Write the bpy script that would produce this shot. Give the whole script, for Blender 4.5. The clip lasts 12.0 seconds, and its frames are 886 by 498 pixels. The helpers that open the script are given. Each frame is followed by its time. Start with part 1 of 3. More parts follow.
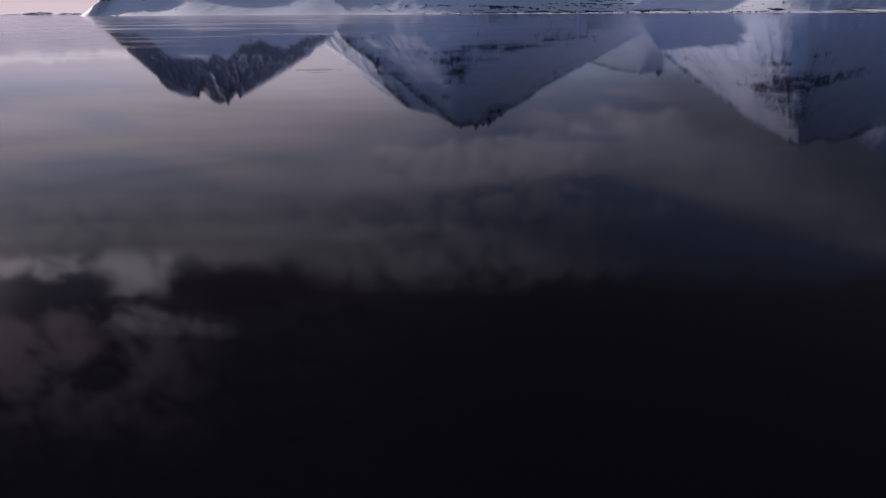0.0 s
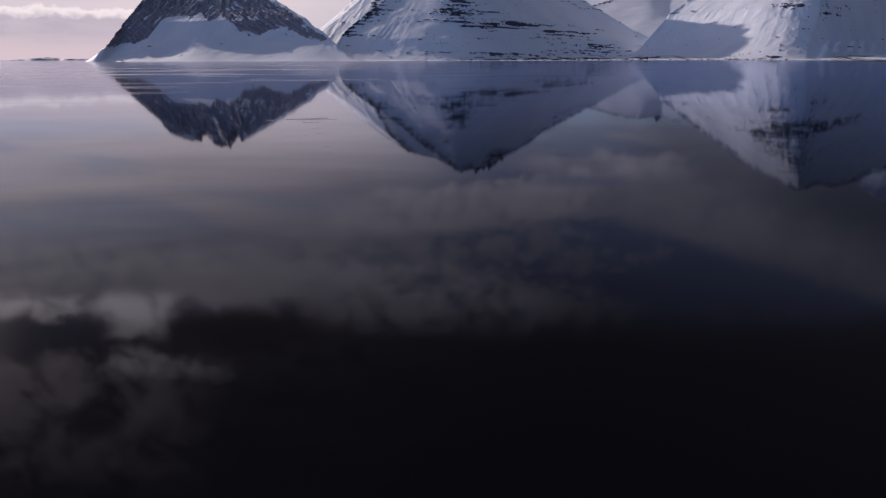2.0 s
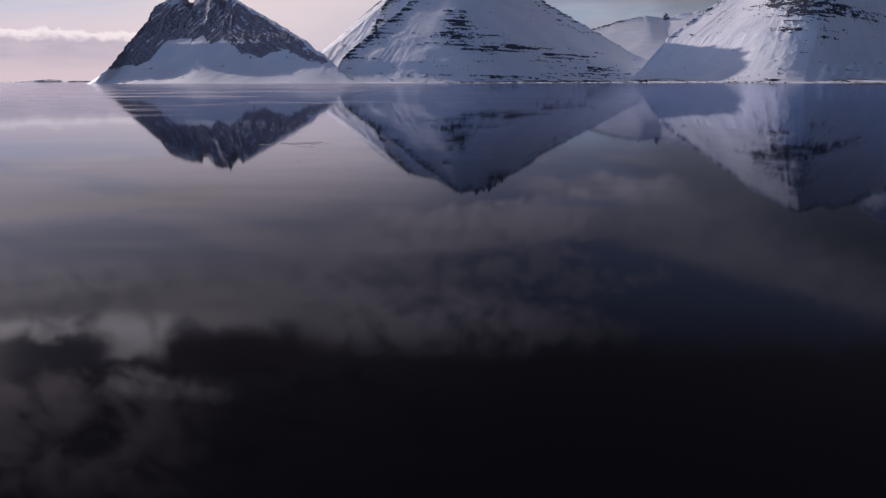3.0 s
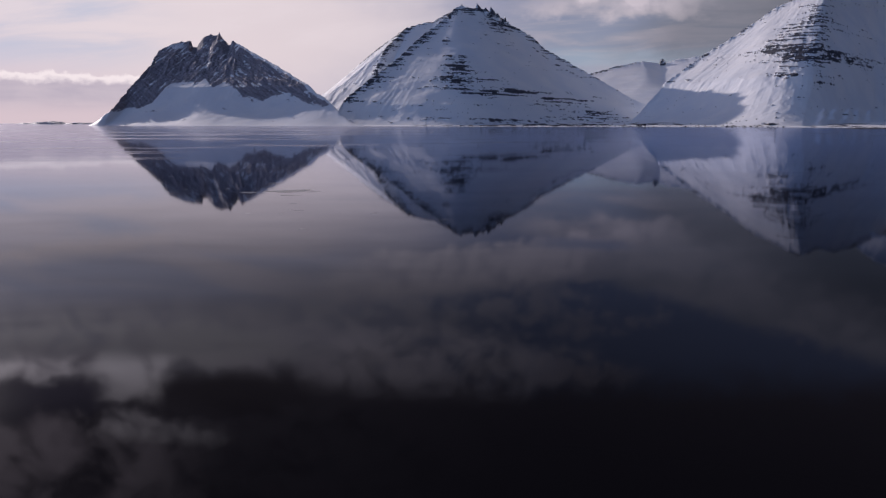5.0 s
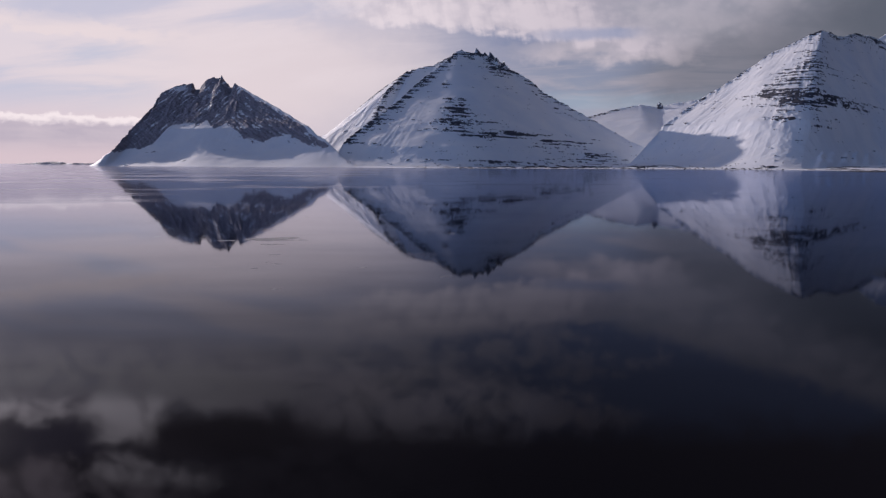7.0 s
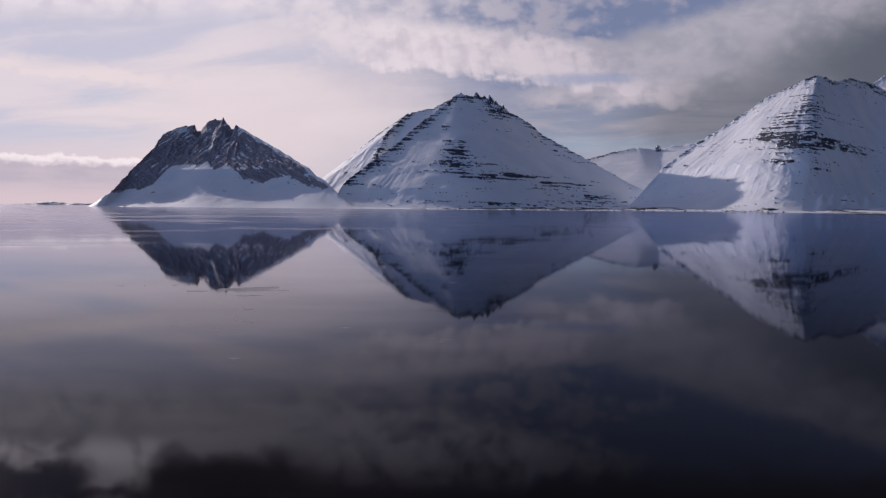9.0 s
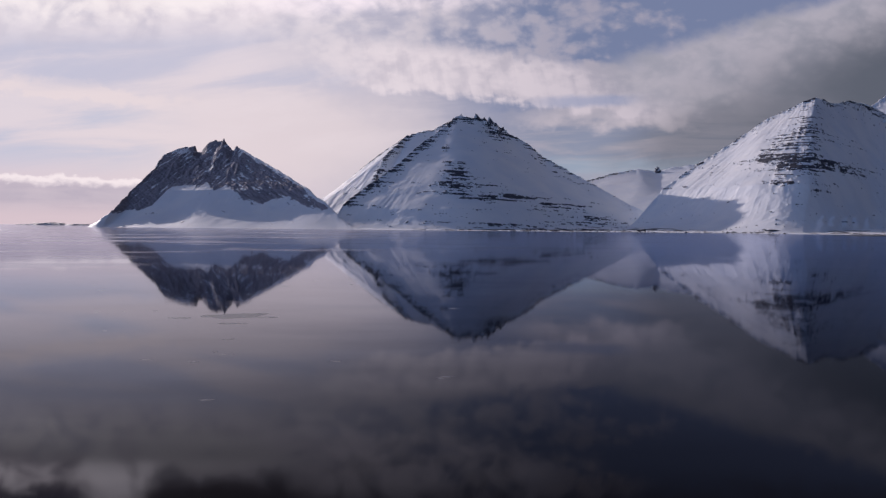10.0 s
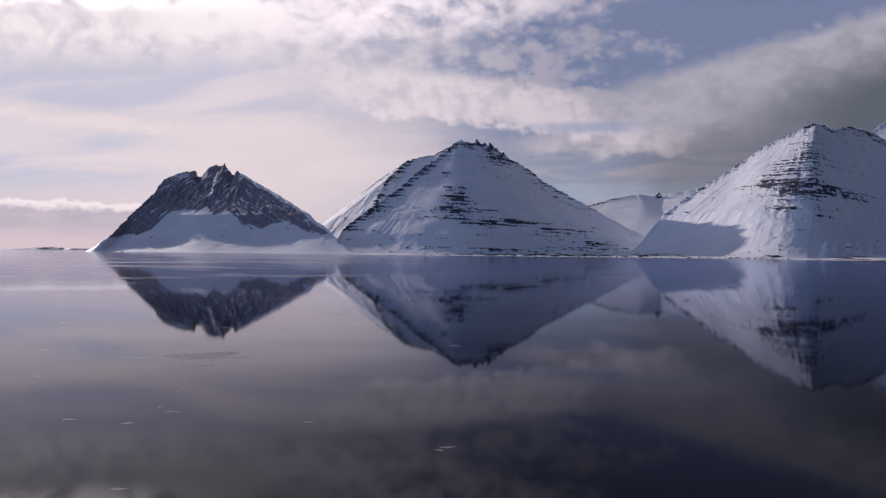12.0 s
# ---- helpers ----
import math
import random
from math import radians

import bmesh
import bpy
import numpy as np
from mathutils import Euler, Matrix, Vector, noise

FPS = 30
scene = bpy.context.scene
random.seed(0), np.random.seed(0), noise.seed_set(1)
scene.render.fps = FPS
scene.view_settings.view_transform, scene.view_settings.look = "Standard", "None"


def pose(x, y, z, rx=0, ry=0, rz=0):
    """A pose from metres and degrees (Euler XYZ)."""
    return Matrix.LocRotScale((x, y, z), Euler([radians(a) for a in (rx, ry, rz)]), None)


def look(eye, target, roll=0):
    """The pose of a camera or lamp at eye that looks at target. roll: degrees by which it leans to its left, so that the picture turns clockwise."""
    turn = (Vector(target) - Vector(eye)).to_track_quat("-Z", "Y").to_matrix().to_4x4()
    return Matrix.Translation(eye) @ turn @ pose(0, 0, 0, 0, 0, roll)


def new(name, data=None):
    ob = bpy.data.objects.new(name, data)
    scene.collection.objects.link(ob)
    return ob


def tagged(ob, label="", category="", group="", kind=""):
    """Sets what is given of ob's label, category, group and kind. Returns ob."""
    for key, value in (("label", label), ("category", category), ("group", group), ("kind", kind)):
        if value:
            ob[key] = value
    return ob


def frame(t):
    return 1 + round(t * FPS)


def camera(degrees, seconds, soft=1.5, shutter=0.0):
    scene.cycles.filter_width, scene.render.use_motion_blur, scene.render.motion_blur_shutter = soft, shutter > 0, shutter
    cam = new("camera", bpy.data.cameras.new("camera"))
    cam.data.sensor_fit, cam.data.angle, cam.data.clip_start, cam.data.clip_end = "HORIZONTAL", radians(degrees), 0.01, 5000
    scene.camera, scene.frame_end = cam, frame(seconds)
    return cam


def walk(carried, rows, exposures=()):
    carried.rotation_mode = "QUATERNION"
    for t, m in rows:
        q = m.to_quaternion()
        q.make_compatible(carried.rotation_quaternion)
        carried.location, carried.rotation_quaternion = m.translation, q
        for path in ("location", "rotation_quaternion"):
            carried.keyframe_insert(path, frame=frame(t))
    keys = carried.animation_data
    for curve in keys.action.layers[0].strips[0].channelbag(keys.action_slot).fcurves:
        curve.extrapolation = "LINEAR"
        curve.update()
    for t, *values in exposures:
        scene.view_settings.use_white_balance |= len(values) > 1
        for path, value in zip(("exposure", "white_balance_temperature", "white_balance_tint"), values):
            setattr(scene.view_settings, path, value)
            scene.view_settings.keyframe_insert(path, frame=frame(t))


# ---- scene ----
cam = camera(67.5, 12.0, soft=1.35)
PATH = [
    (0, pose(0, -128.4, 22, 70.02, 0.41, 0.03)),
    (0.5, pose(0, -123, 22, 70.93, 0.38, 0.06)),
    (1, pose(0, -117.7, 22, 71.85, 0.35, 0.08)),
    (1.5, pose(0, -112.4, 22, 72.76, 0.31, 0.09)),
    (2, pose(0, -107, 22, 73.67, 0.27, 0.1)),
    (2.5, pose(0, -101.6, 22, 74.57, 0.23, 0.11)),
    (3, pose(0, -96.3, 22, 75.48, 0.19, 0.12)),
    (5, pose(0, -74.9, 22, 79.03, 0, 0.1)),
    (5.5, pose(0, -69.6, 22, 79.91, -0.05, 0.09)),
    (6, pose(0, -64.2, 22, 80.79, -0.09, 0.08)),
    (6.5, pose(0, -58.8, 22, 81.66, -0.14, 0.07)),
    (7, pose(0, -53.5, 22, 82.54, -0.19, 0.06)),
    (9, pose(0, -32.1, 22, 86.08, -0.36, 0.02)),
    (9.5, pose(0, -26.8, 22, 87, -0.4, 0.01)),
    (10, pose(0, -21.4, 22, 87.89, -0.43, 0.01)),
    (10.5, pose(0, -16, 22, 88.54, -0.46, 0.01)),
    (11, pose(0, -10.7, 22, 89.19, -0.49, 0.01)),
    (11.5, pose(0, -5.4, 22, 89.73, -0.51, 0.02)),
    (12, pose(0, -0, 22, 90.05, -0.52, 0.04)),
]
walk(cam, PATH)

# ---- light: low winter sun ahead and to the left, broken cloud ----
SUN_AZ, SUN_EL = radians(-39.0), radians(19.0)      # azimuth from +y towards +x
SUN_DIR = Vector((math.sin(SUN_AZ) * math.cos(SUN_EL), math.cos(SUN_AZ) * math.cos(SUN_EL), math.sin(SUN_EL)))
sun = new("sun", bpy.data.lights.new("sun", "SUN"))
sun.data.energy, sun.data.angle, sun.data.color = 3.1, radians(0.6), (1.0, 0.87, 0.86)
sun.matrix_world = look(SUN_DIR * 3000, (0, 0, 0))


class S:
    """A socket of a node tree, with arithmetic."""
    def __init__(self, tree, out):
        self.tree, self.out = tree, out

    def op(self, kind, *others):
        n = self.tree.nodes.new("ShaderNodeMath")
        n.operation = kind
        for i, o in enumerate((self, *others)):
            if isinstance(o, S):
                self.tree.links.new(o.out, n.inputs[i])
            else:
                n.inputs[i].default_value = o
        return S(self.tree, n.outputs[0])

    def __add__(self, o): return self.op("ADD", o)
    def __sub__(self, o): return self.op("SUBTRACT", o)
    def __rsub__(self, o): return self * -1.0 + o
    def __radd__(self, o): return self + o
    def __mul__(self, o): return self.op("MULTIPLY", o)
    def __truediv__(self, o): return self.op("DIVIDE", o)
    def power(self, o): return self.op("POWER", o)
    def clamp(self):
        n = self.op("ADD", 0.0)
        n.out.node.use_clamp = True
        return n

    def step(self, a, b):
        """Smooth step from 0 at a to 1 at b (a may be above b). a and b may be sockets."""
        lo, hi, flip = a, b, False
        if not isinstance(a, S) and not isinstance(b, S) and a > b:
            lo, hi, flip = b, a, True
        n = self.tree.nodes.new("ShaderNodeMapRange")
        n.interpolation_type = "SMOOTHSTEP"
        self.tree.links.new(self.out, n.inputs["Value"])
        for name, v in (("From Min", lo), ("From Max", hi)):
            if isinstance(v, S):
                self.tree.links.new(v.out, n.inputs[name])
            else:
                n.inputs[name].default_value = v
        n.inputs["To Min"].default_value, n.inputs["To Max"].default_value = (1.0, 0.0) if flip else (0.0, 1.0)
        return S(self.tree, n.outputs[0])


def put(tree, socket, v):
    if isinstance(v, S):
        tree.links.new(v.out, socket)
    elif isinstance(v, tuple) and len(v) == 3 and socket.type == "RGBA":
        socket.default_value = (*v, 1.0)
    else:
        socket.default_value = v


def combine(tree, x, y, z):
    n = tree.nodes.new("ShaderNodeCombineXYZ")
    for s, v in zip(n.inputs, (x, y, z)):
        put(tree, s, v)
    return S(tree, n.outputs[0])


def separate(tree, v):
    n = tree.nodes.new("ShaderNodeSeparateXYZ")
    put(tree, n.inputs[0], v)
    return [S(tree, o) for o in n.outputs]


def noise_node(tree, v, scale, detail=5.0, rough=0.55, distortion=0.0):
    n = tree.nodes.new("ShaderNodeTexNoise")
    put(tree, n.inputs["Vector"], v)
    n.inputs["Scale"].default_value, n.inputs["Detail"].default_value = scale, detail
    n.inputs["Roughness"].default_value, n.inputs["Distortion"].default_value = rough, distortion
    return S(tree, n.outputs["Fac"])


def lobes(tree, v, scale, ragged):
    """Rounded heaps: 1 at the middle of each lobe, falling off softly."""
    w = tree.nodes.new("ShaderNodeTexNoise")
    put(tree, w.inputs["Vector"], v)
    w.inputs["Scale"].default_value, w.inputs["Detail"].default_value = scale * 0.7, 4.0
    add = tree.nodes.new("ShaderNodeVectorMath")
    add.operation = "MULTIPLY_ADD"
    tree.links.new(w.outputs["Color"], add.inputs[0])
    add.inputs[1].default_value = (ragged, ragged, ragged)
    put(tree, add.inputs[2], v)
    n = tree.nodes.new("ShaderNodeTexVoronoi")
    n.feature = "SMOOTH_F1"
    tree.links.new(add.outputs[0], n.inputs["Vector"])
    n.inputs["Scale"].default_value, n.inputs["Smoothness"].default_value = scale, 0.6
    return S(tree, n.outputs["Distance"]) * -1.0 + 1.0


def mix(tree, f, a, b):
    n = tree.nodes.new("ShaderNodeMix")
    n.data_type = "RGBA"
    put(tree, n.inputs[0], f)
    put(tree, n.inputs[6], a)
    put(tree, n.inputs[7], b)
    return S(tree, n.outputs[2])


def mapping(tree, v, scale, tilt=0.0):
    n = tree.nodes.new("ShaderNodeMapping")
    put(tree, n.inputs["Vector"], v)
    n.inputs["Scale"].default_value = scale
    if tilt:
        n.vector_type = "TEXTURE"
        n.inputs["Scale"].default_value = tuple(1 / q for q in scale)
        n.inputs["Rotation"].default_value = (0, radians(tilt), 0)
    return S(tree, n.outputs[0])


def make_sky():
    world = bpy.data.worlds.new("sky")
    scene.world = world
    world.use_nodes = True
    t = world.node_tree
    t.nodes.clear()
    sky = t.nodes.new("ShaderNodeTexSky")
    sky.sky_type, sky.sun_disc = "NISHITA", False
    sky.sun_elevation, sky.sun_rotation = SUN_EL, SUN_AZ
    sky.air_density, sky.dust_density, sky.ozone_density = 1.0, 0.6, 2.0
    clear = t.nodes.new("ShaderNodeVectorMath")
    clear.operation = "MULTIPLY"
    t.links.new(sky.outputs[0], clear.inputs[0])
    clear.inputs[1].default_value = (0.040, 0.042, 0.052)
    clear = S(t, clear.outputs[0])
    d = S(t, t.nodes.new("ShaderNodeTexCoord").outputs["Generated"])
    x, y, z = separate(t, d)
    el = z.op("MAXIMUM", 0.0).op("ARCSINE") * 57.2958
    dot = (x * SUN_DIR.x + y * SUN_DIR.y + z * SUN_DIR.z).op("MAXIMUM", 0.0)
    ahead = y.op("MAXIMUM", 0.05)
    u, v = x / ahead, z.op("MAXIMUM", 0.0) / ahead          # slopes sideways and upwards, seen up the fjord
    flat = combine(t, u, v * 1.5, 0.0)
    big = noise_node(t, flat, 3.1, 3.0)
    puff = noise_node(t, flat, 10.0, 9.0, 0.60, 0.25)
    fine = noise_node(t, flat, 36.0, 5.0, 0.6)
    heap = lobes(t, flat, 24.0, 0.05) * 0.6 + lobes(t, flat, 55.0, 0.03) * 0.4
    streak = noise_node(t, mapping(t, combine(t, u, v - u * 0.09, 0.0), (2.6, 15.0, 1.0)), 1.0, 7.0, 0.56, 0.5)
    lay = noise_node(t, mapping(t, combine(t, u, v - u * 0.04, 0.3), (6.0, 48.0, 1.0)), 1.0, 6.0, 0.55, 0.6)
    ribs = noise_node(t, mapping(t, combine(t, u + v * 0.25, v, 0.7), (62.0, 9.0, 1.0)), 1.0, 4.0, 0.5, 0.3)
    wu = u + (big - 0.5) * 0.10 + (puff - 0.5) * 0.10 + (fine - 0.5) * 0.02
    wv = v + (puff - 0.5) * 0.055 + (heap - 0.5) * 0.022 + (fine - 0.5) * 0.014
    head = noise_node(t, combine(t, u, v * 1.1, 0.4), 13.0, 7.0, 0.5, 0.6) * 0.95 + (heap - 0.5) * 0.14 + 0.02
    body = puff * 0.75 + heap * 0.35 - 0.05

    def cloud(cu, cv, ru, rv, tilt=0.0, soft=0.7):
        du = wu - cu
        dv = wv - cv - du * tilt
        r = ((du / ru).op("POWER", 2.0) + (dv / rv).op("POWER", 2.0)).op("SQRT")
        return r.step(1.0 + soft * 0.5, 1.0 - soft * 0.5)

    # clear sky, hazy and rosy towards the sun and the horizon
    c = mix(t, 0.9, clear, (0.188, 0.222, 0.365))
    c = mix(t, v.step(0.17, 0.02) * 0.75, c, (0.36, 0.42, 0.54))
    warm = (u + (big - 0.5) * 0.22).step(0.17, -0.36)
    c = mix(t, warm, c, mix(t, v.step(0.02, 0.20), (0.71, 0.59, 0.655), (0.655, 0.605, 0.70)))
    c = mix(t, cloud(-0.30, 0.13, 0.30, 0.085, 0.0, 1.2) * 0.75, c, (0.79, 0.675, 0.70))
    c = mix(t, u.step(-0.34, -0.52) * (v - 0.135).op("ABSOLUTE").step(0.075, 0.02) * streak.step(0.62, 0.42) * 0.75, c, (0.52, 0.545, 0.69))
    # veils of high cloud, drawn out in streaks
    c = mix(t, streak.step(0.44, 0.66) * u.step(0.16, -0.22) * v.step(0.07, 0.14) * 0.6, c, (0.79, 0.69, 0.735))
    c = mix(t, cloud(-0.56, 0.196, 0.17, 0.012, -0.10, 0.9) * 0.75, c, (0.82, 0.70, 0.72))
    c = mix(t, streak.step(0.58, 0.38) * u.step(0.05, -0.25) * (v - 0.235).op("ABSOLUTE").step(0.055, 0.02) * 0.6, c, (0.49, 0.505, 0.66))
    c = mix(t, v.step(0.25, 0.33) * u.step(0.0, -0.3) * body.step(0.34, 0.58) * 0.85, c, (0.85, 0.77, 0.82))
    c = mix(t, v.step(0.24, 0.31) * u.step(0.12, -0.1) * head.step(0.56, 0.36) * 0.45, c, (0.50, 0.475, 0.585))
    # broken heaps that thin out into blue
    open_up = u.step(0.12, 0.42) * 0.21 + (v - 0.30).op("MAXIMUM", 0.0) * u.step(-0.1, 0.2) * 0.9
    broken = (body - open_up).step(0.37, 0.57) * wv.step(0.20, 0.26) * wu.step(-0.34, -0.12) * v.step(0.46, 0.38)
    lit = mix(t, u.step(0.22, -0.20), (0.38, 0.355, 0.445), (0.76, 0.68, 0.735))
    c = mix(t, broken * 0.9, c, mix(t, body.step(0.36, 0.68), mix(t, 0.35, lit, (0.40, 0.41, 0.53)), lit))
    # layered grey cloud in the gap between the mountains, a thin blue slit above it
    c = mix(t, cloud(0.34, 0.120, 0.25, 0.055, 0.0, 1.0) * (lay.step(0.30, 0.62) * 0.6 + 0.35), c, mix(t, lay.step(0.4, 0.65), (0.32, 0.325, 0.405), (0.42, 0.385, 0.455)))
    c = mix(t, cloud(0.27, 0.166, 0.15, 0.018, 0.03, 0.9) * 0.9, c, mix(t, body.step(0.35, 0.6), (0.42, 0.39, 0.46), (0.52, 0.465, 0.53)))
    c = mix(t, (v - 0.090 + (lay - 0.5) * 0.02).op("ABSOLUTE").step(0.016, 0.004) * u.step(0.10, 0.2) * 0.65, c, (0.32, 0.39, 0.50))
    # the long bank with a scalloped lower edge
    mid = 0.246 - (u + 0.12) * 0.115
    bank = (wv - mid + (ribs - 0.5) * 0.019 + (head - 0.5) * 0.02 + 0.004).op("ABSOLUTE").step(0.043, 0.026) * wu.step(-0.20, -0.08) * wu.step(0.52, 0.36)
    c = mix(t, bank * 0.95, c, mix(t, (body + (ribs - 0.5) * 0.3).step(0.34, 0.62), mix(t, u.step(0.3, -0.1), (0.40, 0.37, 0.45), (0.60, 0.54, 0.615)), mix(t, u.step(0.3, -0.1), (0.60, 0.53, 0.60), (0.78, 0.69, 0.745))))
    # one great wing of cloud, pale along its rim and grey where it is thick
    rim = 0.262 + (u - 0.30) * 0.30 - wv + (puff - 0.5) * 0.02
    wing = rim.step(-0.012, 0.020) * (wv + u * 0.30).step(0.245, 0.305) * wu.step(0.16, 0.30)
    thick = rim.step(0.01, 0.13) * (wu + (0.30 - v) * 0.5).step(0.30, 0.68)
    pale = mix(t, body.step(0.34, 0.62), (0.345, 0.338, 0.41), (0.44, 0.41, 0.48))
    c = mix(t, wing * 0.96, c, mix(t, thick, pale, (0.108, 0.118, 0.152)))
    c = mix(t, cloud(0.43, 0.135, 0.15, 0.045, 0.15, 1.2) * 0.8, c, mix(t, lay.step(0.35, 0.65), (0.145, 0.152, 0.192), (0.18, 0.182, 0.226)))
    slit = (v - 0.186 - (u - 0.2) * 0.03 + (fine - 0.5) * 0.012).op("ABSOLUTE").step(0.012, 0.002) * u.step(0.10, 0.19) * u.step(0.31, 0.25)
    c = mix(t, slit * 0.55, c, (0.215, 0.275, 0.46))
    # dark overcast higher up, ragged along its edge
    over = (wv + (head - 0.45) * -0.05 + u.step(0.0, -0.3) * 0.02).step(0.375, 0.45)
    c = mix(t, over * 0.96, c, mix(t, body.step(0.3, 0.6) * u.step(0.25, -0.35), (0.115, 0.092, 0.108), (0.22, 0.18, 0.21)))
    c = mix(t, cloud(-0.10, 0.375, 0.26, 0.050, 0.05, 1.2) * head.step(0.34, 0.60) * 0.8, c, (1.12, 0.97, 1.05))
    c = mix(t, cloud(0.22, 0.400, 0.08, 0.022, 0.0, 1.2) * head.step(0.34, 0.60) * 0.7, c, (0.55, 0.46, 0.50))
    # towering heads near the sun, their bases in shade
    tower = mix(t, head.step(0.32, 0.62), (0.70, 0.61, 0.68), mix(t, v.step(0.35, 0.39), (0.90, 0.82, 0.85), (2.7, 2.38, 2.40)))
    c = mix(t, u.step(-0.34, -0.54) * wv.step(0.42, 0.50) * v.step(0.80, 0.60) * head.step(0.32, 0.66) * 0.85, c, (1.35, 1.10, 1.18))
    c = mix(t, cloud(-0.46, 0.345, 0.21, 0.034, 0.05, 0.9) * head.step(0.28, 0.52) * 0.9, c, mix(t, v.step(0.34, 0.40), (0.95, 0.86, 0.88), (1.45, 1.28, 1.30)))
    c = mix(t, cloud(-0.64, 0.382, 0.12, 0.026, -0.1, 0.7) * 0.95, c, tower)
    c = mix(t, cloud(-0.51, 0.400, 0.070, 0.080, -0.6, 1.0) * head.step(0.30, 0.52) * 0.92, c, tower)
    c = mix(t, cloud(-0.45, 0.495, 0.09, 0.020, 0.05, 1.2) * 0.6, c, tower)
    c = mix(t, cloud(-0.33, 0.430, 0.110, 0.034, 0.0, 1.2) * 0.9, c, (0.15, 0.12, 0.13))
    c = mix(t, cloud(-0.69, 0.445, 0.150, 0.034, -0.1, 0.9) * 0.92, c, (0.24, 0.205, 0.28))
    # unseen sky overhead and behind: bright blue left, dark right, to shape mountain light
    high = mix(t, 0.85, clear, mix(t, x.step(-0.65, 0.15), (0.215, 0.335, 0.65), (0.020, 0.036, 0.080)))
    c = mix(t, (el.step(44.0, 70.0) + y.step(0.10, -0.35)).clamp(), c, high)
    c = mix(t, dot.power(600.0) * 0.7, c, (1.6, 1.4, 1.35))
    # low cloud bank over the sea
    crest = u * -0.040 + 0.0455 + (fine - 0.5) * 0.020 + (heap - 0.5) * 0.016
    sea = crest - v
    shade = mix(t, (lay * 0.6 + puff * 0.4).step(0.35, 0.65), (0.46, 0.405, 0.50), (0.58, 0.50, 0.575))
    c = mix(t, sea.step(-0.0015, 0.003) * (wu + (v - 0.06) * 2.0).step(-0.36, -0.45) * 0.9, c, mix(t, sea.step(0.005, 0.016), (0.93, 0.82, 0.85), mix(t, v.step(0.004, 0.04), (0.68, 0.545, 0.60), shade)))
    bg = t.nodes.new("ShaderNodeBackground")
    out = t.nodes.new("ShaderNodeOutputWorld")
    t.links.new(c.out, bg.inputs["Color"])
    bg.inputs["Strength"].default_value = 1.0
    t.links.new(bg.outputs[0], out.inputs[0])


make_sky()


# ---- materials ----
def material(name):
    m = bpy.data.materials.new(name)
    m.use_nodes = True
    t = m.node_tree
    b = t.nodes["Principled BSDF"]
    place = S(t, t.nodes.new("ShaderNodeTexCoord").outputs["Object"])
    return m, t, b, place


def bump(t, b, height, strength, distance):
    n = t.nodes.new("ShaderNodeBump")
    n.inputs["Strength"].default_value, n.inputs["Distance"].default_value = strength, distance
    t.links.new(height.out, n.inputs["Height"])
    t.links.new(n.outputs[0], b.inputs["Normal"])


def snow_and_rock(name, rock_dark, rock_pale, tilt=0.0):
    """Snow where the attribute rock is low, bare banded rock where it is high."""
    m, t, b, p = material(name)
    a = t.nodes.new("ShaderNodeAttribute")
    a.attribute_name = "rock"
    rock = S(t, a.outputs["Fac"])
    fine = noise_node(t, p, 0.16, 6.0, 0.65)
    strata = noise_node(t, mapping(t, p, (0.012, 0.012, 0.16), tilt), 1.0, 5.0, 0.6)
    broad = noise_node(t, p, 0.006, 4.0)
    mask = (rock + (fine - 0.5) * 1.5 + (strata - 0.5) * 0.5).step(0.46, 0.58)
    stone = mix(t, (strata * 0.6 + fine * 0.4).step(0.35, 0.65), rock_dark, rock_pale)
    snow = mix(t, broad.step(0.35, 0.65), (0.80, 0.82, 0.86), (0.88, 0.88, 0.89))
    put(t, b.inputs["Base Color"], mix(t, mask, snow, stone))
    put(t, b.inputs["Roughness"], mask * 0.25 + 0.62)
    b.inputs["Specular IOR Level"].default_value = 0.25
    drift = noise_node(t, p, 0.035, 6.0, 0.6)
    bump(t, b, drift * 0.7 + fine * 0.4 + mask * fine * 3.5, 0.5, 1.0)
    return m


def stone_material():
    m, t, b, p = material("dark_basalt")
    n = noise_node(t, p, 0.25, 7.0, 0.65)
    put(t, b.inputs["Base Color"], mix(t, n.step(0.35, 0.68), (0.024, 0.026, 0.034), (0.08, 0.082, 0.1)))
    put(t, b.inputs["Roughness"], n * 0.3 + 0.6)
    bump(t, b, n, 0.8, 2.0)
    return m


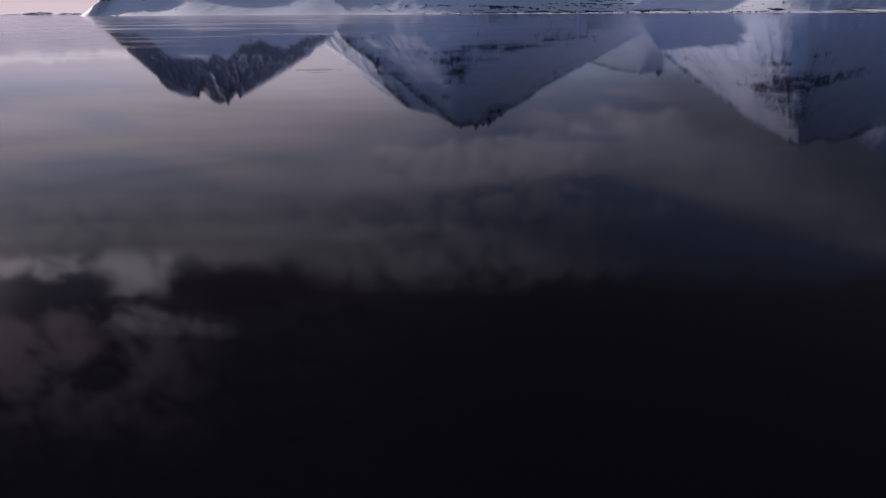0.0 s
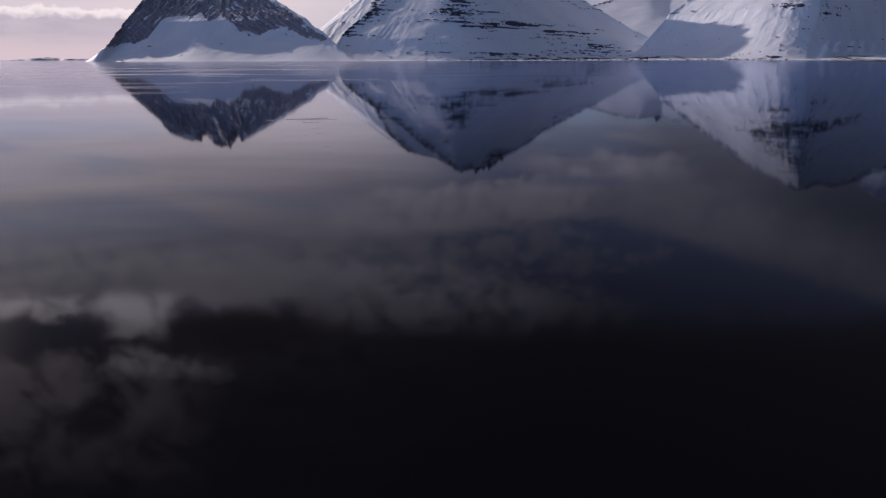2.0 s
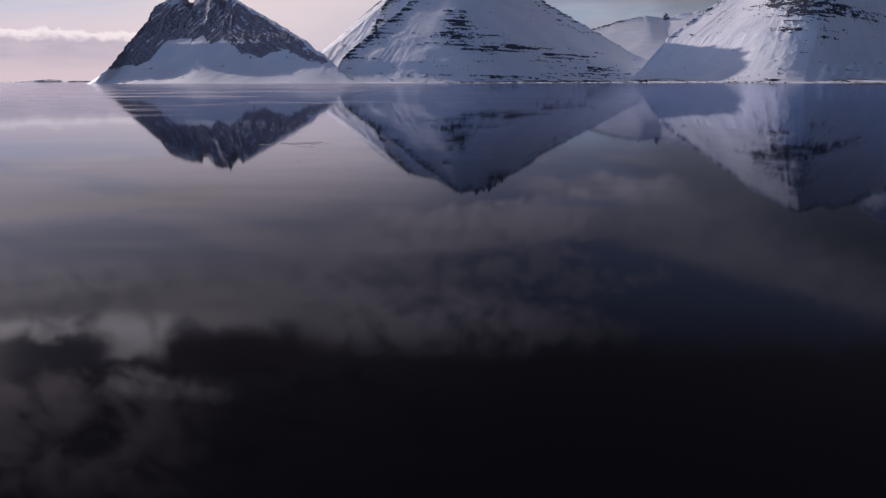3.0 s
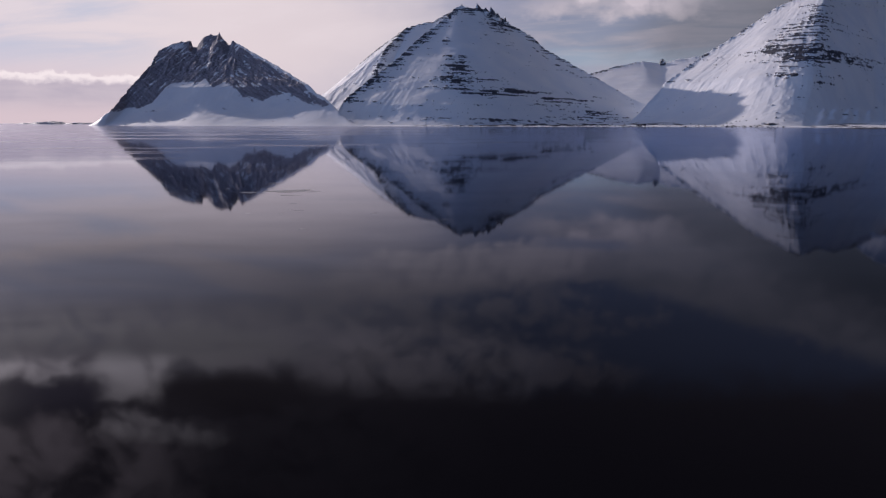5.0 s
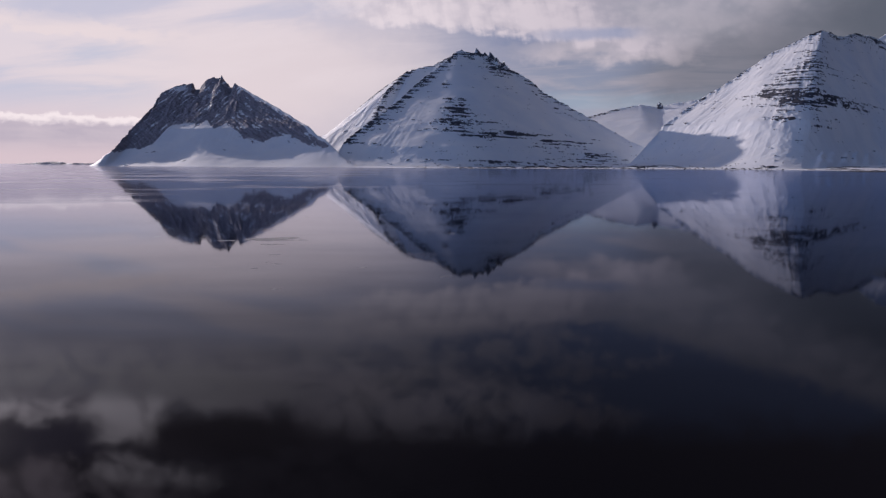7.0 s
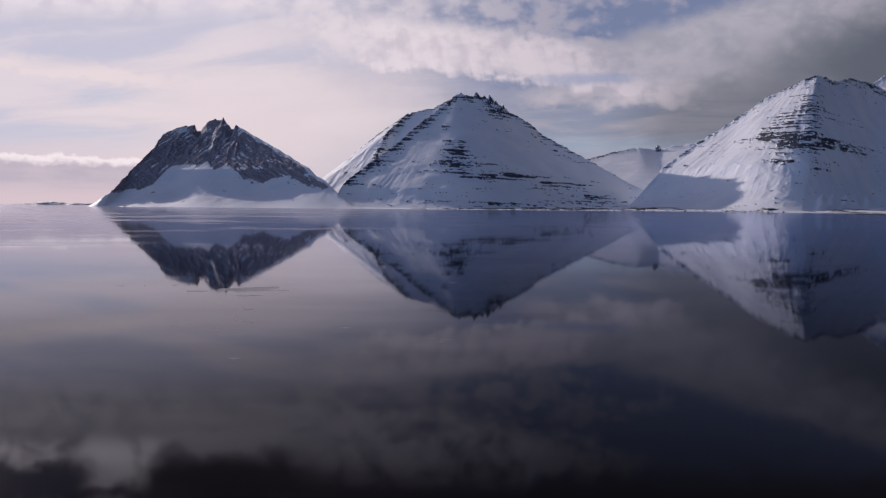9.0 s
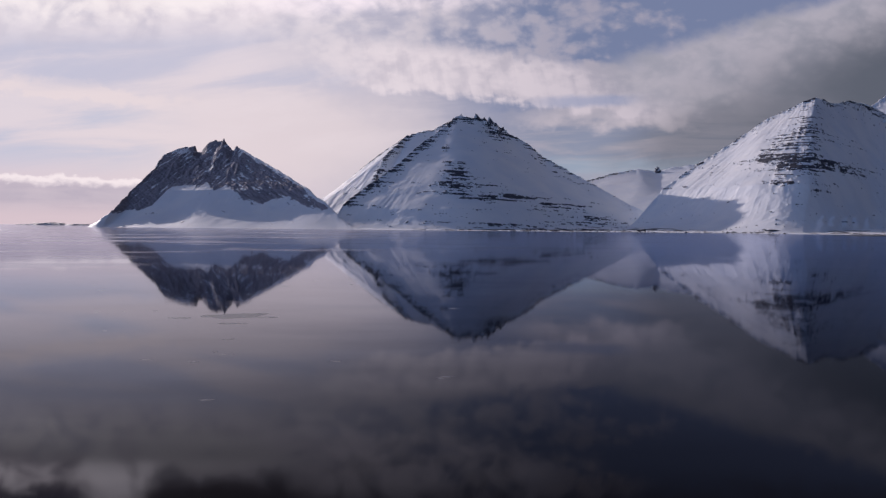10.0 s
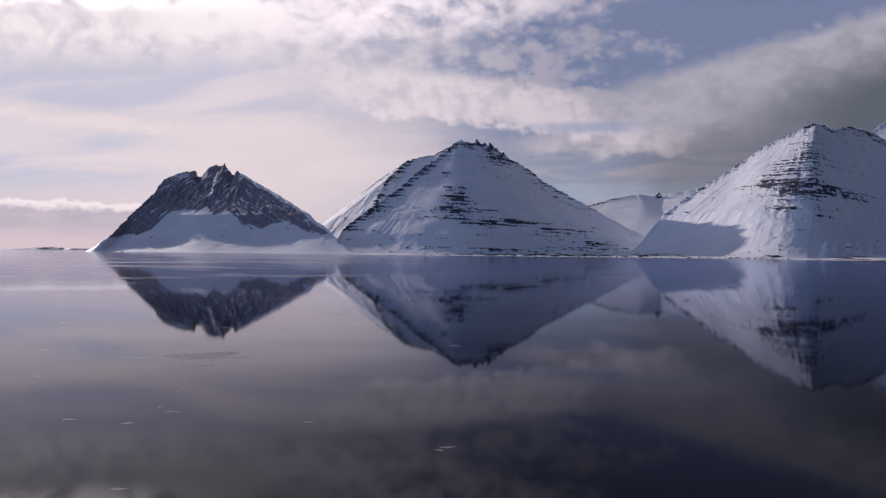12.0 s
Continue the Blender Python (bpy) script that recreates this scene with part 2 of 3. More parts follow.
def water_material():
    m, t, b, p = material("still_water")
    x, y, z = separate(t, p)
    streak = noise_node(t, mapping(t, p, (0.0036, 0.013, 1.0)), 1.0, 6.0, 0.62, 0.5)
    film = noise_node(t, mapping(t, p, (0.02, 0.06, 1.0)), 1.0, 7.0, 0.6)
    patch = noise_node(t, mapping(t, p, (0.009, 0.024, 1.0)), 1.0, 5.0, 0.55, 0.6)
    far = y.step(250.0, 900.0) * y.step(3000.0, 1900.0)      # skim ice and cat's paws towards the far shore
    hazy_pack = y.step(150.0, 480.0) * x.step(160.0, -350.0)      # snow-dusted ice off the twin-horned mountain, and painted haze over its reflection
    frost = (streak * 0.8 + film * 0.2 + far * 0.02 + hazy_pack * 0.03).step(0.55, 0.63)
    # frost is ice; the even 0.22 lift puts haze into the colour
    snowy = (frost * (far * 0.05 + hazy_pack * 0.70) + hazy_pack * 0.22).clamp()
    dim_side = (x - y * 0.10 + (film - 0.5) * 60.0).step(-75.0, 22.0)   # dimmer, bluer reflection painted on one side
    ripple = noise_node(t, p, 0.8, 3.0)
    bump(t, b, ripple, 0.004, 0.1)
    normal = b.inputs["Normal"].links[0].from_socket
    t.nodes.remove(b)
    deep = t.nodes.new("ShaderNodeBsdfDiffuse")
    put(t, deep.inputs["Color"], mix(t, snowy, (0.0045, 0.0045, 0.0062), (0.74, 0.70, 0.76)))
    gloss = t.nodes.new("ShaderNodeBsdfGlossy")
    put(t, gloss.inputs["Color"], mix(t, dim_side, (0.885, 0.905, 1.0), (0.79, 0.84, 1.0)))
    put(t, gloss.inputs["Roughness"], frost * 0.05 + y.step(300.0, 1100.0) * 0.045 + 0.033)
    fresnel = t.nodes.new("ShaderNodeFresnel")
    # IOR lowered and varied by place to paint how bright the reflection is
    put(t, fresnel.inputs["IOR"], dim_side * (y.step(0.0, 180.0) * -0.13 - 0.056) + y.step(0.0, 180.0) * 0.15 + 1.142 + (streak - 0.5) * (dim_side * -0.10 + 0.10) + (patch - 0.5) * (dim_side * -0.20 + 0.26))
    both = t.nodes.new("ShaderNodeMixShader")
    for node in (gloss, fresnel):
        t.links.new(normal, node.inputs["Normal"])
    put(t, both.inputs[0], S(t, fresnel.outputs[0]) * (snowy * -0.6 + 1.0))
    t.links.new(deep.outputs[0], both.inputs[1])
    t.links.new(gloss.outputs[0], both.inputs[2])
    t.links.new(both.outputs[0], t.nodes["Material Output"].inputs["Surface"])
    return m


def ice_material():
    m, t, b, p = material("thin_ice")
    n = noise_node(t, p, 0.6, 6.0, 0.65)
    put(t, b.inputs["Base Color"], mix(t, n.step(0.45, 0.75), (0.14, 0.145, 0.165), (0.30, 0.30, 0.34)))
    put(t, b.inputs["Roughness"], n * 0.2 + 0.2)
    b.inputs["IOR"].default_value = 1.24
    b.inputs["Specular Tint"].default_value = (0.6, 0.8, 1.0, 1.0)
    bump(t, b, n, 0.015, 0.1)
    return m


SNOW_ROCK = snow_and_rock("snow_over_basalt", (0.030, 0.033, 0.046), (0.092, 0.096, 0.122))
# rock paler than bare gabbro: distance haze put into its colour
BAT_ROCK = snow_and_rock("snow_over_hazed_gabbro", (0.20, 0.18, 0.205), (0.38, 0.355, 0.39), 32.0)
STONE = stone_material()
WATER = water_material()
ICE = ice_material()


# ---- noise on arrays ----
TABLE = np.random.RandomState(7).rand(4096)


def value_noise(x, y, z=None):
    """Smooth noise in -1 to 1 on arrays."""
    z = np.zeros_like(x) if z is None else z
    ix, iy, iz = (np.floor(q).astype(np.int64) for q in (x, y, z))
    f = [q - i for q, i in ((x, ix), (y, iy), (z, iz))]
    f = [q * q * q * (q * (q * 6 - 15) + 10) for q in f]
    total = np.zeros_like(x)
    for a in (0, 1):
        for b in (0, 1):
            for c in (0, 1):
                key = ((ix + a) * 73856093 ^ (iy + b) * 19349663 ^ (iz + c) * 83492791)
                key = (key ^ (key >> 13)) * 1274126177
                w = (f[0] if a else 1 - f[0]) * (f[1] if b else 1 - f[1]) * (f[2] if c else 1 - f[2])
                total += w * TABLE[(key ^ (key >> 11)) & 4095]
    return total * 2 - 1


def fbm(x, y, z=None, octaves=4, gain=0.5):
    total, amp, norm = 0.0, 1.0, 0.0
    for o in range(octaves):
        k = 2.03 ** o
        total = total + amp * value_noise(x * k + 17.3 * o, y * k - 9.1 * o, None if z is None else z * k + 5.7 * o)
        norm += amp
        amp *= gain
    return total / norm


def smooth(a, b, x):
    q = np.clip((x - a) / (b - a), 0, 1)
    return q * q * (3 - 2 * q)


def spot(u, v, cu, cv, ru, rv):
    return np.exp(-((u - cu) / ru) ** 2 - ((v - cv) / rv) ** 2)


def cells(x):
    rows, cols = x.shape
    idx = np.arange(rows * cols).reshape(rows, cols)
    return np.stack([idx[:-1, :-1], idx[:-1, 1:], idx[1:, 1:], idx[1:, :-1]], -1).reshape(-1, 4)


def ledges(x, rock, smallest=14, most=110):
    """The connected patches of bare rock, largest first, as lists of cells."""
    rows, cols = x.shape[0] - 1, x.shape[1] - 1
    bare = (rock.ravel()[cells(x)].mean(1) > 0.45)
    left, found = set(np.nonzero(bare)[0].tolist()), []
    while left:
        todo = [left.pop()]
        patch = []
        while todo:
            c = todo.pop()
            patch.append(c)
            for n in (c - 1, c + 1, c - cols, c + cols):
                if n in left:
                    left.discard(n)
                    todo.append(n)
        if len(patch) >= smallest:
            found.append(patch)
    return sorted(found, key=len, reverse=True)[:most]


def mountain_parts(m, x, y, h, rock, mat, slope="snow_slope", ledge="rock_ledge"):
    """The snow slope and each patch of bare rock as meshes of their own under the mountain m."""
    SURFACES.append((x[0], y[:, 0], h))
    taken = np.zeros((x.shape[0] - 1) * (x.shape[1] - 1), bool)
    for patch in ledges(x, rock):
        own = np.zeros_like(taken)
        own[patch] = True
        taken |= own
        part(ledge, field_mesh(ledge, x, y, h, rock, mat, keep=own), m, "bare dark rock with thin snow on its ledges")
    part(slope, field_mesh(slope, x, y, h, rock, mat, keep=~taken), m, "wind-packed snow with small stones showing")


SURFACES = []


def top_of_land(x, y):
    """Height of the land at x, y."""
    best = 0.0
    for xs, ys, h in SURFACES:
        i, j = int(np.searchsorted(xs, x)) - 1, int(np.searchsorted(ys, y)) - 1
        if 0 <= i < len(xs) - 1 and 0 <= j < len(ys) - 1:
            best = max(best, float(h[j:j + 2, i:i + 2].mean()))
    return best


def field_mesh(name, x, y, z, rock, mat, floor=-4.0, keep=None):
    """A mesh over a grid of heights, without the cells that lie under the ground."""
    rows, cols = x.shape
    quads = cells(x)
    zz = z.ravel()
    if keep is not None:
        quads = quads[keep]
    quads = quads[(zz[quads] > floor).any(1)]
    used = np.unique(quads)
    remap = np.zeros(rows * cols, np.int64)
    remap[used] = np.arange(len(used))
    quads = remap[quads]
    co = np.stack([x.ravel(), y.ravel(), np.maximum(zz, floor)], 1)[used]
    me = bpy.data.meshes.new(name)
    me.vertices.add(len(co))
    me.vertices.foreach_set("co", co.astype(np.float32).ravel())
    me.loops.add(quads.size)
    me.loops.foreach_set("vertex_index", quads.astype(np.int32).ravel())
    me.polygons.add(len(quads))
    me.polygons.foreach_set("loop_start", np.arange(0, quads.size, 4, dtype=np.int32))
    me.polygons.foreach_set("use_smooth", np.ones(len(quads), bool))
    me.update(calc_edges=True)
    if rock is not None:
        at = me.attributes.new("rock", "FLOAT", "POINT")
        at.data.foreach_set("value", rock.ravel()[used].astype(np.float32))
    me.materials.append(mat)
    return me


def grid(x0, x1, y0, y1, step, ystep=None):
    return np.meshgrid(np.arange(x0, x1 + 0.1, step, dtype=float), np.arange(y0, y1 + 0.1, ystep or step, dtype=float))


def part(name, me, parent, label=""):
    ob = new(name, me)
    ob.parent = parent
    if label:
        ob["label"] = label
    return ob


def strata(x, y, z, dip, seed):
    """Beds of rock: long in plan, thin in height."""
    level = z + dip * x + 4 * fbm(x / 160, y / 160, octaves=2)
    beds = value_noise(x * 0 + seed, y * 0, level / 5.0)
    long = fbm((x + seed) / 70.0, y / 70.0, level / 6.5, octaves=2, gain=0.5)
    ragged = fbm((x + seed) / 15.0, y / 15.0, level / 4.5, octaves=4, gain=0.7)
    return 0.30 * beds + 0.58 * long + 0.82 * ragged


# ---- the mountains ----
def crest_field(x, y, pts, lean, front, back, jag=0.0, seed=0.0, wander=7.0, foot_round=45, fold=(45, 160, 700)):
    """Height of a mountain that falls in front of and behind a crest through pts. lean: sideways run of its fall line
    for each metre towards +y. front, back: (slope, extra drop near the crest, width of that). Also the distance from the crest."""
    px, py, pz = (np.array(v, float) for v in zip(*pts))
    u, pu = x - lean * (y - 3500), px - lean * (py - 3500)
    order = np.argsort(pu)
    table = np.arange(pu.min() - 900, pu.max() + 900, 4.0)
    yt, zt = np.interp(table, pu[order], py[order]), np.interp(table, pu[order], pz[order])
    zt = zt - 0.7 * np.maximum(np.maximum(pu.min() - table, table - pu.max()), 0)
    yc, zc = np.interp(u, table, yt), np.interp(u, table, zt)
    away = np.abs(yc - y)
    u = u + smooth(30, 260, away) * wander * fbm(x / 190 + seed, y / 170, octaves=2)
    for half, lo, hi in ((15, 20, 160), fold, (foot_round, 320, 950)):      # the folds of the crest fade down the face
        w = np.hanning(2 * half + 1)
        w /= w.sum()
        k = smooth(lo, hi, away)
        yc = yc * (1 - k) + k * np.interp(u, table, np.convolve(np.pad(yt, half, "edge"), w, "valid"))
        zc = zc * (1 - k) + k * np.interp(u, table, np.convolve(np.pad(zt, half, "edge"), w, "valid"))
    if jag:
        zc = zc + jag * fbm(u / 26.0 + seed, u * 0 + 3.1, octaves=4, gain=0.6) * np.exp(-away / 45)
    d = yc - y
    fs, fc, fw = front
    bs, bc, bw = back
    drop = np.where(d > 0, fs * d + fc * (1 - np.exp(-np.abs(d) / fw)), -bs * d + bc * (1 - np.exp(-np.abs(d) / bw)))
    return zc - drop, np.abs(d), u


def radial(x, y, cx, cy, scale):
    """Chutes that fan out from under a summit."""
    a, r = np.arctan2(x - cx, cy - y), np.hypot(x - cx, y - cy)
    return fbm(a * 900 / scale, r / (scale * 75), octaves=5, gain=0.65)


def fan(h, top, flat=0.45):
    """The lowest slopes spread out in fans."""
    return np.where(h < top, h * (1 - flat) + flat * top * (h / top) ** 2 * (h > 0), h)


def crag(name, parent, x, y, z, radius, height, seed, blunt=0.8):
    """A jagged tooth of rock with its foot sunk into the slope."""
    rnd = random.Random(seed)
    sides, rings = 5, 5
    bm = bmesh.new()
    lean_x, lean_y = rnd.uniform(-0.9, 0.5) * radius, rnd.uniform(-0.3, 0.3) * radius
    loops = []
    for i in range(rings):
        f = i / (rings - 1)
        r = radius * (1 - f) ** blunt + 0.6
        loops.append([bm.verts.new((x + lean_x * f + r * math.cos(a) * rnd.uniform(0.85, 1.15), y + lean_y * f + r * math.sin(a) * rnd.uniform(0.85, 1.15), z - 8 + (height + 8) * (f + (rnd.uniform(-0.03, 0.03) if 0 < i < rings - 1 else 0))))
                      for a in (2 * math.pi * k / sides for k in range(sides))])
    for lo, hi in zip(loops, loops[1:]):
        for k in range(sides):
            bm.faces.new((lo[k], lo[(k + 1) % sides], hi[(k + 1) % sides], hi[k]))
    bm.faces.new(loops[-1])
    me = bpy.data.meshes.new(name)
    bm.to_mesh(me)
    bm.free()
    at = me.attributes.new("rock", "FLOAT", "POINT")
    for v, q in zip(me.vertices, at.data):
        q.value = 0.72 if rnd.random() < 0.72 else 0.32
    me.materials.append(SNOW_ROCK)
    return part(name, me, parent, "bare dark rock tooth with snow in its cracks")


def middle_mountain():
    x, y = grid(-1050, 1330, 2420, 4500, 3.2)
    wy = y + 9 * fbm(x / 130 + 40, y / 130)
    h, d, u = crest_field(x, wy, [(-500, 2920, 39), (-480, 2987, 77), (-459, 3057, 117), (-404, 3144, 173), (-345, 3224, 226), (-270, 3326, 294), (-205, 3428, 359), (-123, 3581, 454), (-49, 3690, 525), (-3, 3763, 572), (36, 3835, 617), (70, 3882, 653), (93, 3900, 662), (160, 3890, 646), (202, 3890, 646), (255, 3885, 619), (301, 3880, 603), (408, 3860, 535), (483, 3830, 493), (568, 3790, 412), (703, 3730, 328), (856, 3640, 235), (984, 3540, 146), (1096, 3420, 73), (1200, 3300, 10)], 0.05, (0.515, 10, 30), (0.7, 10, 30), 7, 0.0, 3.0)
    outer, do, uo = crest_field(x, y, [(93, 3920, 655), (40, 4060, 650), (14, 4090, 643), (-72, 4090, 599), (-140, 4090, 589), (-209, 4090, 572), (-278, 4090, 518), (-330, 4090, 457), (-393, 4090, 396), (-505, 4090, 311), (-645, 4090, 225), (-733, 4090, 190), (-900, 4100, 110)], 0.0, (0.55, 4, 30), (0.7, 10, 30), 3.5, 30.0)
    down = np.maximum(4090 - y, 0)
    aside = x + 225 + 0.44 * down + 10 * fbm(x / 60, y / 60)
    outer = np.maximum(outer, 572 - 0.62 * down - 0.5 * np.maximum(down - 230, 0) - 0.75 * np.abs(aside))
    near = h >= outer
    h = np.maximum(h, outer)
    h += 4 * fbm(x / 230, y / 230, octaves=2) * smooth(0, 150, h) * smooth(0, 160, d)
    flank = fbm(u / 150, y / 500, octaves=2)
    chutes = radial(x, y, 110, 4050, 15) + 0.9 * fbm(x / 22, y / 22, octaves=4, gain=0.6)
    h += 0.55 * chutes * smooth(5, 60, h) * smooth(5, 90, np.minimum(d, do)) * (0.25 + 0.5 * smooth(-0.2, 0.5, flank) + 1.9 * smooth(-30, -160, u))
    h += 34 * np.maximum(fbm(x / 15 + 5, y / 60, octaves=3), 0) * np.exp(-(d / 26) ** 2) * smooth(140, 200, x) * smooth(440, 330, x)
    h = fan(h, 90)
    bed = strata(x, y, h, 0.035, 0)
    zone = 1.0 * spot(x, h, 70, 325, 105, 13) + 0.95 * spot(x, h, 55, 272, 90, 34) + 0.95 * spot(x, h, 45, 205, 100, 40) + 1.0 * spot(x, h, 150, 140, 115, 20) + 0.95 * spot(x, h, 340, 146, 130, 14)
    zone += 0.9 * spot(x, h, 530, 108, 180, 24) + 0.55 * spot(x, h, 240, 215, 120, 40) + 0.6 * spot(x, h, 10, 420, 26, 90) + 0.75 * spot(x, h, 710, 55, 160, 22)
    zone += np.where(near, 0.95 * np.exp(-(d / 135) ** 2) * smooth(70, 130, h) * (u < 60), 0)
    zone += np.where(near, 0.85 * np.exp(-(d / 40) ** 2) * smooth(170, 330, h) * (u >= 60), 0.9 * np.exp(-(do / 40) ** 2) * smooth(200, 420, h))
    zone += 0.7 * np.exp(-((d - 105) / 16) ** 2) * smooth(430, 500, x) * smooth(800, 700, x) + 1.25 * spot(x, h, 305, 560, 80, 66) + np.where(near, 0, 1.0) * np.exp(-(aside / 34) ** 2) * smooth(170, 330, h) + 0.5 * spot(x, h, 140, 600, 60, 40) + 0.55 * spot(x, h, 480, 22, 520, 16)
    rock = smooth(0.46, 0.78, bed * 0.95 - 0.07 + np.minimum(zone, 1.1) * 0.80 + 0.20 * fbm(x / 13, y / 13, h / 7, octaves=3) + 0.14 * radial(x, y, 110, 4050, 11))
    h += 4.0 * rock
    m = tagged(new("mountain"), "snow-covered pyramid mountain with dark ledges of banded rock", "mountain", kind="thing")
    mountain_parts(m, x, y, h, rock, SNOW_ROCK)
    for k, (px, py, pz, radius, height) in enumerate(((98, 3895, 648, 13, 24), (206, 3888, 626, 28, 50), (226, 3880, 612, 26, 40), (250, 3872, 596, 30, 54), (284, 3862, 580, 38, 70), (302, 3842, 552, 34, 66), (322, 3826, 524, 30, 50), (344, 3812, 498, 28, 44), (306, 3806, 506, 26, 38), (372, 3830, 500, 24, 36))):
        crag("pinnacle", m, px, py, pz, radius, height, k, 0.72)
    return m


def twin_horn_mountain():
    x, y = grid(-2100, -300, 2380, 4250, 2.9)
    wy = y + 7 * fbm(x / 130 + 40, y / 130)
    ribs = fbm(x / 55 + 0.004 * y, y / 260, octaves=4)
    crest = [(-1583, 2940, 9), (-1553, 3000, 68), (-1537, 3042, 94), (-1543, 3143, 137), (-1547, 3274, 181), (-1544, 3419, 255), (-1548, 3537, 313), (-1574, 3715, 398), (-1524, 3792, 444), (-1449, 3806, 458), (-1427, 3810, 468), (-1420, 3812, 434), (-1396, 3818, 425), (-1383, 3820, 451), (-1358, 3825, 483), (-1318, 3834, 496), (-1274, 3797, 486), (-1256, 3783, 506), (-1235, 3764, 476), (-1176, 3713, 424), (-1162, 3702, 453), (-1137, 3680, 442), (-973, 3473, 361), (-826, 3287, 289), (-710, 3137, 230), (-619, 3015, 182), (-561, 2936, 154), (-512, 2879, 135), (-455, 2786, 99), (-401, 2688, 58), (-352, 2598, 15), (-317, 2538, 0)]
    h, d, u = crest_field(x, wy, crest, -0.20, (0.43, 34 * smooth(-420, -800, x), 200), (0.8, 30, 30), 4, fold=(75, 30, 230))
    h += 24 * ribs * smooth(190, 310, h) * smooth(10, 120, d)
    h += 3 * fbm(x / 170, y / 170, octaves=2) * smooth(0, 100, h) * smooth(0, 100, d)
    h += (0.5 * fbm(x / 22, y / 90, octaves=4, gain=0.6) + 1.0 * fbm(x / 45 + 9, y / 60, octaves=3)) * smooth(10, 80, h)
    h = fan(h, 180, 0.6)
    # where bare rock gives way to snow
    foot = np.interp(x, [-1531, -1499, -1418, -1388, -1376, -1355, -1280, -1205, -1176, -1105, -1056, -1002, -951, -866, -818, -724, -659, -610, -542, -468], [56, 83, 78, 102, 144, 197, 212, 195, 226, 170, 211, 184, 140, 102, 112, 141, 117, 96, 85, 90])
    foot = foot + 14 * fbm(x / 30, y / 60, octaves=3)
    dip = np.where(x > -1120, 0.35, -0.25)
    bed = fbm((x + 300) / 70.0, y / 90.0, (h + dip * x) / 13.0, octaves=4, gain=0.6)
    dipping = fbm((h + 0.5 * x) / 11, (x - 0.5 * h) / 75, y / 150, octaves=4, gain=0.6)
    steep = fbm((x - 0.45 * h) / 13, (h + 0.45 * x) / 90, y / 150, octaves=4, gain=0.6)
    side = smooth(-1099, -1019, x + 12 * fbm(h / 40, y / 40))
    streaks = steep * (1 - side) + dipping * side
    bare = smooth(-10, 12, h - foot)
    dusted = 0.12 + 0.88 * smooth(-0.36, 0.02, streaks + 0.35 * fbm(x / 12, y / 12, h / 6, octaves=3) + 0.14 + 0.2 * spot(x, h, -1458, 260, 90, 110))
    rim = smooth(10, 45, d) * smooth(-1117, -1067, u) + smooth(-1067, -1117, u)
    shoulder = 1 - 0.75 * spot(x, h, -1486, 425, 60, 26) * smooth(0.0, 0.4, bed + 0.35)
    rock = bare * dusted * rim * shoulder
    rock = np.maximum(rock, smooth(0.34, 0.5, 0.9 * bed + 0.5 * spot(x, h, -511, 105, 90, 25) + 0.3 * spot(x, h, -906, 90, 50, 25) - 0.12))
    rock *= smooth(-395, -445, x)
    h += rock * (5 * fbm(x / 18, y / 18, h / 9, octaves=3) + 9 * streaks)
    m = tagged(new("mountain"), "dark craggy mountain with two horns and snowy lower slopes", "mountain", kind="thing")
    mountain_parts(m, x, y, h, rock, BAT_ROCK)
    return m


